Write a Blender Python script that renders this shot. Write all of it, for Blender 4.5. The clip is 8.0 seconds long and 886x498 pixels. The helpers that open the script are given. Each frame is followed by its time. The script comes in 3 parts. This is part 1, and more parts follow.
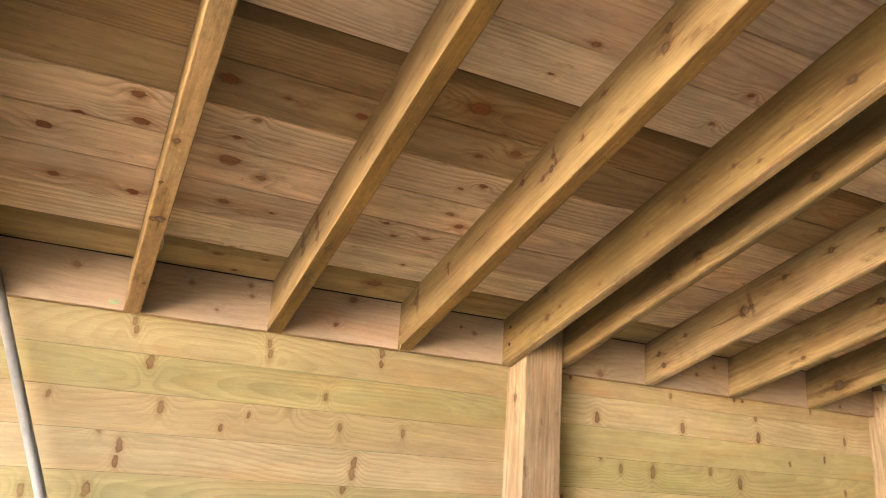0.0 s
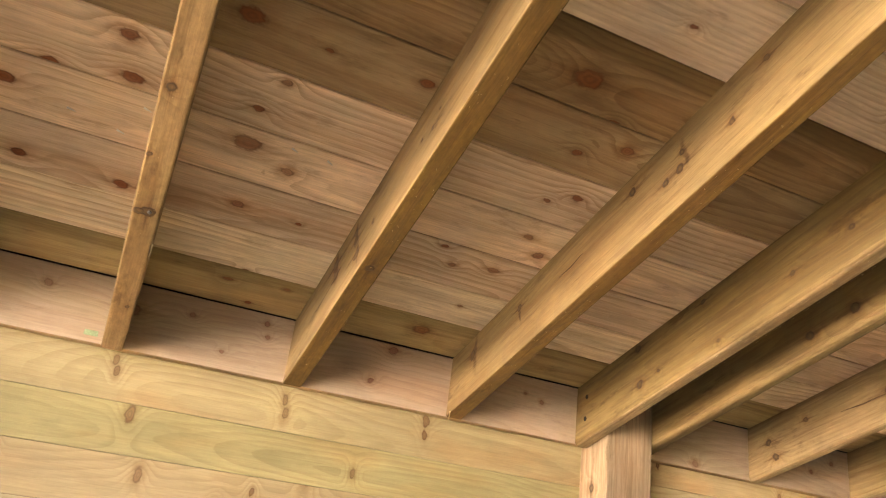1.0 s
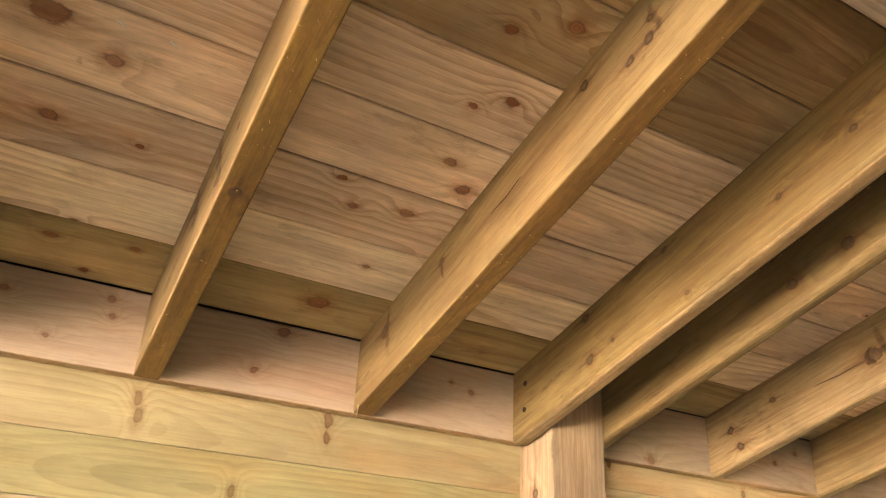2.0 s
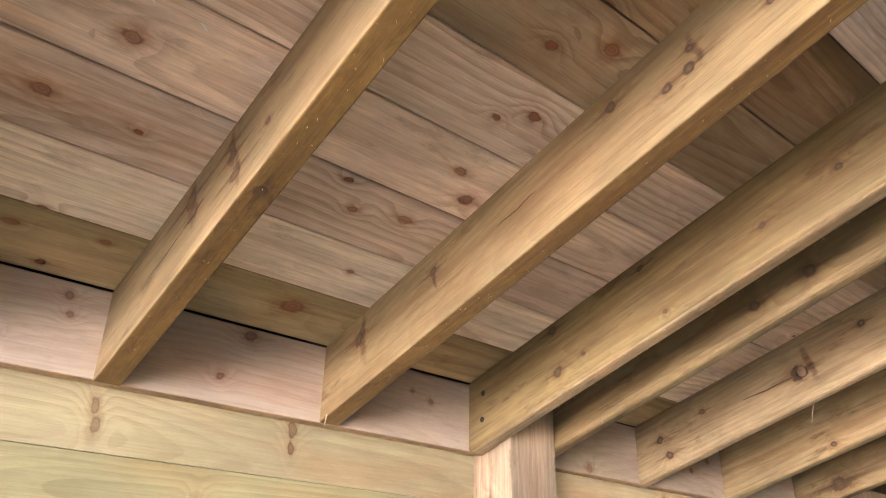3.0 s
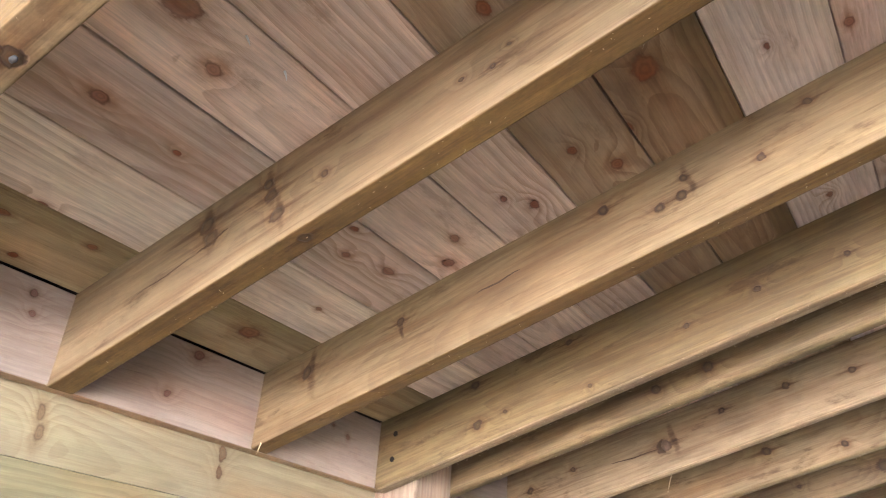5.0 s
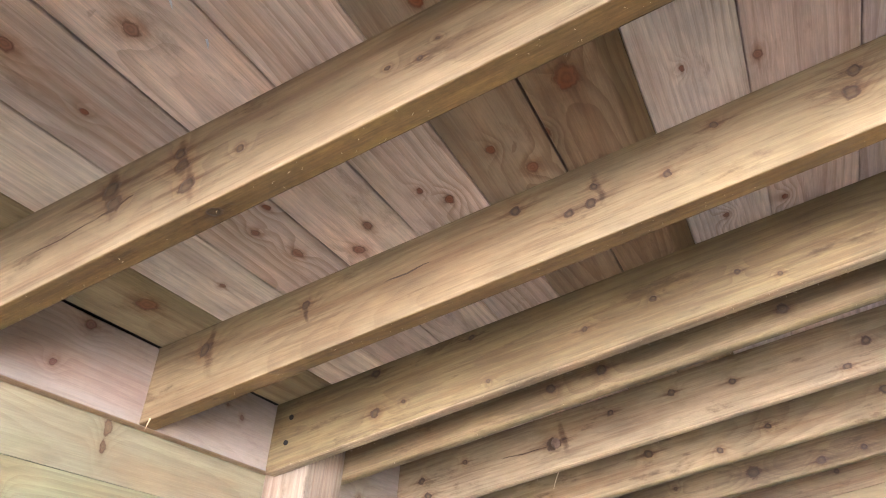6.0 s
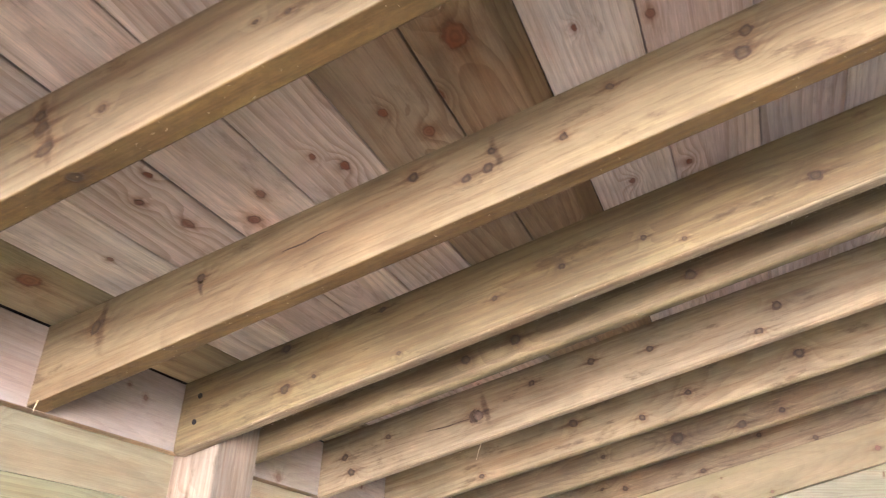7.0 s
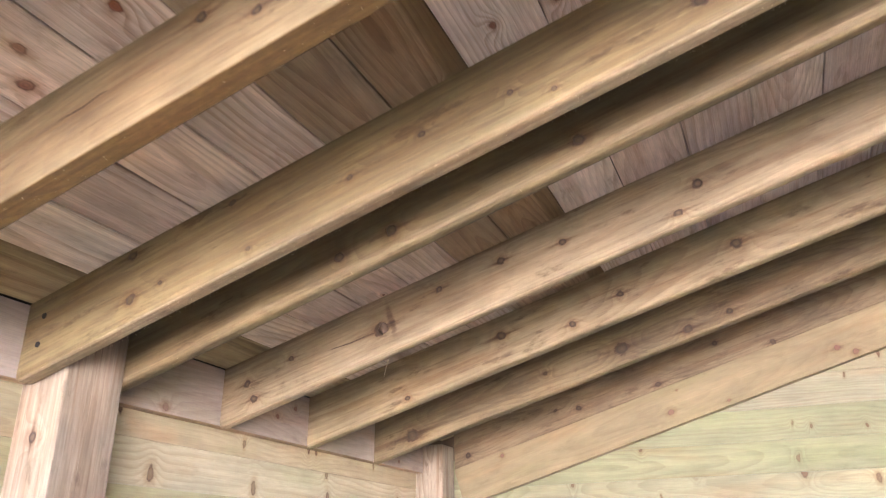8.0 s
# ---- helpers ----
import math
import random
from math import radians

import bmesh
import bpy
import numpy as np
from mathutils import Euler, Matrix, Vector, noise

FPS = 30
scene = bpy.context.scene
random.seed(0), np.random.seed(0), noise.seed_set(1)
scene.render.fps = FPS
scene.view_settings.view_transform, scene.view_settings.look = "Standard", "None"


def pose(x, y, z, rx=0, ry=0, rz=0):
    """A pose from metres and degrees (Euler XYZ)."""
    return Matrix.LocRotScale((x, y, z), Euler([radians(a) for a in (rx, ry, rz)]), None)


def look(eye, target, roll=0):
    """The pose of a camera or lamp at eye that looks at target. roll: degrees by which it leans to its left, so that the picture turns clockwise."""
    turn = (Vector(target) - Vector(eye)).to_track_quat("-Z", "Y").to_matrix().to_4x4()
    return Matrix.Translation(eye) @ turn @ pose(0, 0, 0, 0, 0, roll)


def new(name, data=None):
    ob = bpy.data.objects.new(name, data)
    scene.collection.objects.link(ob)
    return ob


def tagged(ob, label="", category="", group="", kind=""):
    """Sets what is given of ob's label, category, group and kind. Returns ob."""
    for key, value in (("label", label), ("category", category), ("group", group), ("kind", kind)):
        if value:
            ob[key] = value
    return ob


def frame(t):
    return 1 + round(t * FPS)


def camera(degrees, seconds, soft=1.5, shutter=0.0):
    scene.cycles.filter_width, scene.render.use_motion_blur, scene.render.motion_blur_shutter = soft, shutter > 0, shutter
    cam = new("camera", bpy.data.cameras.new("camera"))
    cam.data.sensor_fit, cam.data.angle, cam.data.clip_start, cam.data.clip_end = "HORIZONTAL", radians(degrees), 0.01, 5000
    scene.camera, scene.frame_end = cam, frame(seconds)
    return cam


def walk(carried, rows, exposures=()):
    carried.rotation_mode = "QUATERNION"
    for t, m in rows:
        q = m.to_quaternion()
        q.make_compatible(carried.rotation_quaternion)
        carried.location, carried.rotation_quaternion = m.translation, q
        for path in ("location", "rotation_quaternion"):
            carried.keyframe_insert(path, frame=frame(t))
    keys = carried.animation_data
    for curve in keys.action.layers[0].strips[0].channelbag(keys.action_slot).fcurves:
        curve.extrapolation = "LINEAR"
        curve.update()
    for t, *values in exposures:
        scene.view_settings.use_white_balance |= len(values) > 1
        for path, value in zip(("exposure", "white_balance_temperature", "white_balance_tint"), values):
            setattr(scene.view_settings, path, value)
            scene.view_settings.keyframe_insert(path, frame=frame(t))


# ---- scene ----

# ---------------------------------------------------------------- camera
# The rafters and the path are given in the roof's own frame (its boards level); ROOF lays that frame into the world,
# where the lean-to roof falls 16.5 degrees towards the back wall.
PITCH = 16.5
ROOF = Matrix.Translation((0, 2.10, 1.90)) @ Matrix.Rotation(radians(-PITCH), 4, "X") @ Matrix.Translation((0, -2.10, -2.155))

cam = camera(61.0, 8.0, soft=1.0, shutter=0.2)
PATH = [
    (0, (0.22, 0.146, 1.219), (1.022, 1.656, 2.256), -3.8),
    (0.5, (0.308, 0.32, 1.257), (1.008, 1.831, 2.365), -2.1),
    (1, (0.342, 0.581, 1.371), (1.025, 2.009, 2.593), 0.1),
    (1.5, (0.475, 0.764, 1.411), (1.175, 2.152, 2.67), -2.9),
    (2, (0.527, 0.909, 1.46), (1.384, 2.182, 2.742), -6.9),
    (2.2, (0.490, 0.970, 1.467), (1.421, 2.17, 2.77), -10.0),
    (3.3, (0.321, 1.03, 1.522), (1.51, 2.088, 2.733), -12.3),
    (3.5, (0.287, 1.034, 1.505), (1.474, 2.136, 2.678), -12.8),
    (4, (0.19, 1.084, 1.525), (1.383, 2.203, 2.675), -12.8),
    (4.5, (0.135, 1.14, 1.573), (1.456, 2.047, 2.77), -12.7),
    (5, (0.116, 1.144, 1.566), (1.556, 1.862, 2.753), -12.4),
    (6.5, (0.112, 1.136, 1.561), (1.719, 1.613, 2.653), -13.2),
    (7, (0.179, 1.083, 1.551), (1.823, 1.515, 2.604), -15.1),
    (7.5, (0.311, 0.996, 1.509), (1.985, 1.416, 2.521), -17.1),
    (8, (0.482, 0.959, 1.472), (2.178, 1.431, 2.421), -18.2),
]
EXPOSE = [(0, 4.95, 9400, 26), (2.2, 5.03, 9700, 26), (3.3, 5.17, 5950, 26), (4.0, 4.98, 6050, 27), (5.2, 5.1, 6000, 27), (6.3, 5.22, 5600, 24), (8, 5.28, 5800, 27)]
walk(cam, [(t, ROOF @ look(eye, target, roll)) for t, eye, target, roll in PATH], EXPOSE)

# ---------------------------------------------------------------- light
SUN_UP, SUN_ROUND = radians(25), radians(68)
world = bpy.data.worlds.new("sky")
world.use_nodes = True
scene.world = world
nt = world.node_tree
sky = nt.nodes.new("ShaderNodeTexSky")
sky.sky_type, sky.sun_disc, sky.sun_elevation, sky.sun_rotation = "NISHITA", False, SUN_UP, SUN_ROUND
nt.links.new(sky.outputs["Color"], nt.nodes["Background"].inputs["Color"])
nt.nodes["Background"].inputs["Strength"].default_value = 0.15
sun = new("sun", bpy.data.lights.new("sun", "SUN"))
sun.data.energy, sun.data.angle, sun.data.color = 5.0, radians(0.6), (1.0, 0.95, 0.87)
# the sun stands behind the side and back walls: the shelter is lit through its open west side, by the sunny yard and an
# unseen white wall added there to bounce light
sun_from = Vector((math.sin(SUN_ROUND) * math.cos(SUN_UP), math.cos(SUN_ROUND) * math.cos(SUN_UP), math.sin(SUN_UP)))
sun.matrix_world = look(sun_from * 20, (0, 0, 0))


# ---------------------------------------------------------------- materials
class Nodes:
    """Short names for building a node tree."""

    def __init__(self, mat):
        mat.use_nodes = True
        self.tree = mat.node_tree
        self.bsdf = self.tree.nodes["Principled BSDF"]

    def put(self, socket, value):
        if hasattr(value, "is_linked"):
            self.tree.links.new(value, socket)
        elif value is not None:
            socket.default_value = value

    def math(self, op, a, b=None, c=None, clamp=False):
        n = self.tree.nodes.new("ShaderNodeMath")
        n.operation, n.use_clamp = op, clamp
        for s, v in zip(n.inputs, (a, b, c)):
            self.put(s, v)
        return n.outputs[0]

    def vec(self, op, a, b=None):
        n = self.tree.nodes.new("ShaderNodeVectorMath")
        n.operation = op
        self.put(n.inputs[0], a)
        if b is not None:
            self.put(n.inputs[1], b)
        return n.outputs["Value"] if op == "LENGTH" else n.outputs["Vector"]

    def xyz(self, x, y, z):
        n = self.tree.nodes.new("ShaderNodeCombineXYZ")
        for s, v in zip(n.inputs, (x, y, z)):
            self.put(s, v)
        return n.outputs[0]

    def split(self, v):
        n = self.tree.nodes.new("ShaderNodeSeparateXYZ")
        self.put(n.inputs[0], v)
        return n.outputs

    def noise(self, v, scale=1.0, detail=2.0, rough=0.5):
        n = self.tree.nodes.new("ShaderNodeTexNoise")
        self.put(n.inputs["Vector"], v)
        n.inputs["Scale"].default_value, n.inputs["Detail"].default_value, n.inputs["Roughness"].default_value = scale, detail, rough
        return n.outputs["Fac"]

    def mapr(self, v, a, b, c=0.0, d=1.0, smooth=True):
        n = self.tree.nodes.new("ShaderNodeMapRange")
        n.interpolation_type = "SMOOTHSTEP" if smooth else "LINEAR"
        for s, x in zip(n.inputs, (v, a, b, c, d)):
            self.put(s, x)
        return n.outputs[0]

    def mix(self, f, a, b, blend="MIX"):
        n = self.tree.nodes.new("ShaderNodeMix")
        n.data_type, n.blend_type = "RGBA", blend
        self.put(n.inputs[0], f)
        self.put(n.inputs[6], a)
        self.put(n.inputs[7], b)
        return n.outputs[2]

    def of_object(self, name):
        n = self.tree.nodes.new("ShaderNodeAttribute")
        n.attribute_type, n.attribute_name = "OBJECT", name
        return n.outputs["Vector"]

    def random(self):
        return self.tree.nodes.new("ShaderNodeObjectInfo").outputs["Random"]


SLOTS = 10


def wood(name, slots, contrast, knot_colour, rough=0.72, dirt=0.3, tint=1.0, aspect=(0.72, 1.0), fuzz=1.0, tail=0.0, outline=0.5, bands=0.42, glow=1.0, stripes=0.5, patch=0.28, ringed=0.0, spikes=0, stained=False):
    """Sawn softwood: year rings that bend round the knots, fibres, blotches and tints. Along the grain is u of the UV map, in metres.
    aspect: how the knots are drawn out. The sawn edge (v below 0) takes its own colour from the object."""
    mat = bpy.data.materials.new(name)
    n = Nodes(mat)
    uvn = n.tree.nodes.new("ShaderNodeUVMap").outputs[0]
    u, v, _ = n.split(uvn)
    seed = n.math("MULTIPLY", n.random(), 90.0)

    def at(su, sv):
        return n.xyz(n.math("MULTIPLY", u, su), n.math("MULTIPLY", v, sv), seed)

    wob = n.noise(at(55, 90), 1.0, 2.0)
    wob2 = n.noise(at(18, 34), 1.0, 2.0)
    pos = n.xyz(n.math("ADD", u, n.math("MULTIPLY", n.math("SUBTRACT", wob2, 0.5), 0.012)),
                n.math("ADD", v, n.math("MULTIPLY", n.math("SUBTRACT", wob, 0.5), 0.006)), 0.0)
    near = trail = None
    for i in range(slots):
        k = n.of_object("knot_%d" % i)
        kr = n.split(k)[2]
        off = n.vec("SUBTRACT", pos, k)
        d = n.math("DIVIDE", n.vec("LENGTH", n.vec("MULTIPLY", off, (*aspect, 0.0))), kr)
        near = d if near is None else n.math("MINIMUM", near, d)
        if tail:
            d = n.math("DIVIDE", n.vec("LENGTH", n.vec("MULTIPLY", off, (0.13, 1.5, 0.0))), kr)
            trail = d if trail is None else n.math("MINIMUM", trail, d)
    hump = n.math("EXPONENT", n.math("MULTIPLY", n.math("MULTIPLY", near, near), -0.10))
    ragged = n.mapr(n.noise(at(75, 110), 1.0, 3.0, 0.6), 0.3, 0.7, 0.80, 1.22, False)
    near = n.math("MULTIPLY", near, ragged)
    spike = None
    for i in range(spikes):
        # knots cut lengthwise: dark smudges across the grain
        k = n.of_object("spike_%d" % i)
        d = n.math("DIVIDE", n.vec("LENGTH", n.vec("MULTIPLY", n.vec("SUBTRACT", pos, k), (2.6, 0.55, 0.0))), n.split(k)[2])
        d = n.math("MULTIPLY", d, ragged)
        spike = d if spike is None else n.math("MINIMUM", spike, d)

    gx, gy, gz = n.split(n.of_object("grain"))
    bend = n.noise(at(0.8, 0.8), 1.0, 1.5)
    bend2 = n.noise(at(2.2, 6.0), 1.0, 2.0)
    a = n.math("ADD", n.math("SUBTRACT", v, gx), n.math("MULTIPLY", n.math("SUBTRACT", bend2, 0.5), 0.045))
    h = n.math("ADD", gy, n.math("MULTIPLY", n.math("SUBTRACT", bend, 0.5), 0.34))
    ring = n.math("SQRT", n.math("ADD", n.math("MULTIPLY", a, a), n.math("MULTIPLY", h, h)))
    ring = n.math("ADD", ring, n.math("MULTIPLY", hump, 0.026))
    ring = n.math("ADD", ring, n.math("MULTIPLY", n.noise(at(5, 40), 1.0, 3.0), 0.005))
    phase = n.math("FRACT", n.math("MULTIPLY", ring, gz))
    late = n.math("MULTIPLY", n.mapr(phase, 0.30, 0.93), n.mapr(phase, 1.0, 0.95))
    fade = n.mapr(n.noise(at(1.3, 9), 1.0, 3.0), 0.34, 0.62, 0.15, 1.0)
    late = n.math("MULTIPLY", late, fade)
    fibre = n.noise(at(9, 560), 1.0, 4.0, 0.7)
    dash = n.noise(at(22, 240), 1.0, 4.0, 0.65)
    streak = n.noise(at(2.5, 75), 1.0, 6.0, 0.75)
    broad = n.noise(at(1.6, 30), 1.0, 3.0, 0.55)
    blot = n.noise(at(4.5, 11), 1.0, 5.0, 0.62)

    tone = n.of_object("tone")
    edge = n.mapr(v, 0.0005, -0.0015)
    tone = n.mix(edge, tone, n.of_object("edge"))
    colour = n.mix(n.math("MULTIPLY", late, contrast), tone, n.mix(1.0, tone, (0.54, 0.43, 0.33, 1), "MULTIPLY"))
    colour = n.mix(n.mapr(streak, 0.50, 0.66, 0.0, stripes), colour, n.mix(1.0, tone, (0.60, 0.50, 0.42, 1), "MULTIPLY"))
    colour = n.mix(n.mapr(broad, 0.50, 0.68, 0.0, bands), colour, n.mix(1.0, tone, (0.66, 0.54, 0.44, 1), "MULTIPLY"))
    colour = n.mix(n.mapr(broad, 0.46, 0.30, 0.0, 0.5), colour, n.mix(1.0, colour, (1.22, 1.20, 1.18, 1), "MULTIPLY"))
    g = n.mapr(blot, 0.28, 0.72, 1 - patch, 1 + patch, False)
    colour = n.mix(1.0, colour, n.xyz(g, g, g), "MULTIPLY")
    f = n.math("MULTIPLY", n.mapr(fibre, 0.3, 0.7, 1 - 0.22 * fuzz, 1 + 0.20 * fuzz, False), n.mapr(dash, 0.35, 0.7, 1 - 0.12 * fuzz, 1 + 0.13 * fuzz, False))
    colour = n.mix(1.0, colour, n.xyz(f, f, f), "MULTIPLY")
    # the saw's rough marks on the edges
    saw = n.mapr(n.noise(at(60, 120), 1.0, 5.0, 0.7), 0.3, 0.7, 0.80, 1.2, False)
    saw = n.math("ADD", n.math("MULTIPLY", edge, saw), n.math("SUBTRACT", 1.0, edge))
    colour = n.mix(1.0, colour, n.xyz(saw, saw, saw), "MULTIPLY")
    if stained:
        # a darker soaked band along the board: middle across, half width, strength
        sv, sw, sf = n.split(n.of_object("stain"))
        away = n.math("DIVIDE", n.math("ABSOLUTE", n.math("SUBTRACT", n.math("ADD", v, n.math("MULTIPLY", n.math("SUBTRACT", bend2, 0.5), 0.03)), sv)), sw)
        colour = n.mix(n.math("MULTIPLY", n.mapr(away, 1.15, 0.75), sf), colour, n.mix(1.0, colour, (0.45, 0.42, 0.30, 1), "MULTIPLY"))
    # green of the preservative and the pink of the heartwood
    hue = n.noise(at(2.2, 10), 1.0, 4.0)
    colour = n.mix(n.mapr(hue, 0.53, 0.70, 0.0, 0.55 * tint), colour, n.mix(1.0, colour, (0.88, 1.0, 0.80, 1), "MULTIPLY"))
    colour = n.mix(n.mapr(hue, 0.47, 0.30, 0.0, 0.85 * tint), colour, n.mix(1.0, colour, (1.08, 0.83, 0.69, 1), "MULTIPLY"))
    # handling dirt and water marks
    mark = n.mapr(n.noise(at(7, 20), 1.0, 6.0, 0.7), 0.56, 0.70, 0.0, dirt)
    colour = n.mix(mark, colour, n.mix(1.0, colour, (0.42, 0.35, 0.28, 1), "MULTIPLY"))
    # knots
    halo = n.math("MULTIPLY", n.mapr(near, 3.0, 0.9), n.mapr(blot, 0.35, 0.65, 0.25 * glow, 0.6 * glow))
    colour = n.mix(halo, colour, n.mix(1.0, colour, (0.62, 0.43, 0.30, 1), "MULTIPLY"))
    if tail:
        smear = n.math("MULTIPLY", n.mapr(trail, 1.2, 0.1), n.mapr(streak, 0.35, 0.6, 0.25 * tail, tail))
        colour = n.mix(smear, colour, n.mix(1.0, colour, (0.40, 0.275, 0.17, 1), "MULTIPLY"))
    if spikes:
        smudge = n.math("MULTIPLY", n.mapr(spike, 1.25, 0.35), n.mapr(streak, 0.3, 0.6, 0.35, 0.9))
        colour = n.mix(smudge, colour, n.mix(1.0, colour, (0.32, 0.205, 0.115, 1), "MULTIPLY"))
    inner = n.mapr(near, 1.12, 0.86)
    rings = n.mapr(n.math("SINE", n.math("MULTIPLY", near, 13.0)), -1.0, 1.0, 0.86, 1.14, False)
    core = n.mix(n.mapr(blot, 0.45, 0.62), knot_colour, n.mix(0.15, knot_colour, tone))
    core = n.mix(n.mapr(near, 0.75, 0.35, 0.0, ringed), core, n.mix(1.0, tone, (0.62, 0.50, 0.40, 1), "MULTIPLY"))
    core = n.mix(1.0, core, n.xyz(rings, rings, rings), "MULTIPLY")
    colour = n.mix(n.math("MULTIPLY", inner, n.mapr(hue, 0.40, 0.62, 0.95, 0.65)), colour, core)
    rim = n.math("MULTIPLY", n.mapr(near, 0.70, 0.98), n.mapr(near, 1.35, 1.04))
    colour = n.mix(n.math("MULTIPLY", rim, n.mapr(wob, 0.34, 0.52, 0.35 * outline, outline)), colour, (0.06, 0.03, 0.014, 1))
    n.put(n.bsdf.inputs["Base Color"], colour)
    n.put(n.bsdf.inputs["Roughness"], n.mapr(late, 0.0, 1.0, rough, rough - 0.14, False))
    n.put(n.bsdf.inputs["Specular IOR Level"], 0.35)
    bump = n.tree.nodes.new("ShaderNodeBump")
    bump.inputs["Strength"].default_value, bump.inputs["Distance"].default_value = 0.4, 0.001
    height = n.math("ADD", n.math("MULTIPLY", fibre, 0.8), n.math("ADD", n.math("MULTIPLY", late, 0.4), n.math("MULTIPLY", rim, -1.2)))
    n.put(bump.inputs["Height"], height)
    n.put(n.bsdf.inputs["Normal"], bump.outputs[0])
    return mat


def plain(name, colour, rough, metal=0.0, vary=0.25, scale=30.0):
    mat = bpy.data.materials.new(name)
    n = Nodes(mat)
    co = n.tree.nodes.new("ShaderNodeTexCoord").outputs["Object"]
    g = n.mapr(n.noise(co, scale, 5.0, 0.6), 0.25, 0.75, 1 - vary, 1 + vary, False)
    g2 = n.mapr(n.noise(co, scale / 9, 3.0, 0.6), 0.25, 0.75, 1 - vary / 2, 1 + vary / 2, False)
    g = n.math("MULTIPLY", g, g2)
    n.put(n.bsdf.inputs["Base Color"], n.mix(1.0, (*colour, 1), n.xyz(g, g, g), "MULTIPLY"))
    n.put(n.bsdf.inputs["Roughness"], rough)
    n.put(n.bsdf.inputs["Metallic"], metal)
    bump = n.tree.nodes.new("ShaderNodeBump")
    bump.inputs["Strength"].default_value, bump.inputs["Distance"].default_value = 0.4, 0.002
    n.put(bump.inputs["Height"], g)
    n.put(n.bsdf.inputs["Normal"], bump.outputs[0])
    return mat


RAFTER = wood("treated_rafter_wood", SLOTS, 0.44, (0.030, 0.016, 0.008, 1), dirt=0.75, tint=0.3, aspect=(0.9, 1.0), tail=0.9, fuzz=0.75, outline=1.0, bands=0.62, glow=1.0, stripes=0.62, patch=0.28, ringed=0.45, spikes=3)
DECK = wood("roof_board_wood", 8, 0.62, (0.19, 0.052, 0.014, 1), dirt=0.45, tint=0.35, tail=0.45, fuzz=0.65, outline=0.3, bands=0.42, glow=1.1, stripes=0.34, patch=0.26, stained=True)
CLAD = wood("cladding_wood", 8, 0.34, (0.12, 0.055, 0.022, 1), dirt=0.15, tint=0.6, aspect=(1.0, 0.5), fuzz=0.4, outline=0.3, bands=0.2, glow=0.9, stripes=0.2, patch=0.16, ringed=0.3)
PLANED = wood("planed_wood", SLOTS, 0.24, (0.16, 0.065, 0.045, 1), dirt=0.25, tint=0.5, aspect=(0.9, 1.0), tail=0.3, fuzz=0.35, outline=0.3, bands=0.2, glow=1.0, stripes=0.18, patch=0.16, ringed=0.3)
STEEL = plain("galvanised_steel", (0.17, 0.175, 0.18), 0.5, 0.2, 0.15, 60)
NAIL = plain("nail_head", (0.008, 0.006, 0.005), 0.9, 0.0, 0.2, 200)
FELT = plain("roofing_felt", (0.018, 0.017, 0.016), 0.95, 0.0, 0.3, 80)
GRAVEL = plain("ground_grass", (0.10, 0.085, 0.05), 0.95, 0.0, 0.4, 14)
SLAB = plain("trodden_earth", (0.245, 0.175, 0.11), 0.9, 0.0, 0.2, 9)
BOUNCE = plain("bounce_white", (0.85, 0.83, 0.79), 0.9, 0.0, 0.08, 4)
DARK = plain("crack_shadow", (0.055, 0.030, 0.014), 0.95, 0.0, 0.3, 300)
KNOT = plain("knot_wood", (0.095, 0.055, 0.032), 0.6, 0.0, 0.4, 160)
CHIP = plain("wood_splinter", (0.58, 0.45, 0.28), 0.8, 0.0, 0.2, 300)
RESIN = plain("hard_resin", (0.06, 0.06, 0.065), 0.6, 0.0, 0.4, 200)
BATTEN = plain("sheathing_board", (0.10, 0.07, 0.042), 0.9, 0.0, 0.25, 20)
PAINT = plain("green_paint", (0.19, 0.29, 0.18), 0.6, 0.0, 0.3, 300)
FLECK = plain("white_fleck", (0.8, 0.8, 0.78), 0.5, 0.0, 0.1, 300)

# how light the dry wood is as a whole
DRY = 0.76
TREATED = (0.47, 0.32, 0.165)


# ---------------------------------------------------------------- builders
def link(name, bm, material, parent=None, label="", smooth=False):
    me = bpy.data.meshes.new(name)
    bm.normal_update()
    bm.to_mesh(me)
    bm.free()
    me.materials.append(material)
    if smooth is not None:
        for p in me.polygons:
            p.use_smooth = smooth
    ob = new(name, me)
    if parent is not None:
        ob.parent = parent
    if label:
        ob["label"] = label
    return ob


def part(name, bm, material, parent, label="", smooth=False):
    return link(name, bm, material, parent, label, smooth)


def empty(name, m=None):
    ob = new(name)
    ob.empty_display_size = 0.1
    if m is not None:
        ob.matrix_world = m
    return ob


def grained(ob, tone, knots=(), grain=None, slots=SLOTS, rng=None, edge=None, spikes=()):
    """Give a timber its colour, its year rings and its knots (along, across, radius)."""
    rng = rng or random
    ob["tone"] = [float(c) * DRY for c in tone]
    ob["edge"] = [float(c) * DRY for c in (edge or tone)]
    ob["grain"] = [float(c) for c in (grain or (rng.uniform(-0.1, 0.25), rng.uniform(0.03, 0.12), rng.uniform(60, 100)))]
    for i in range(3):
        ob["spike_%d" % i] = [float(c) for c in (spikes[i] if i < len(spikes) else (60.0 + i, 60.0, 0.01))]
    for i in range(slots):
        ob["knot_%d" % i] = [float(c) for c in (knots[i] if i < len(knots) else (50.0 + i, 50.0, 0.01))]
    return ob


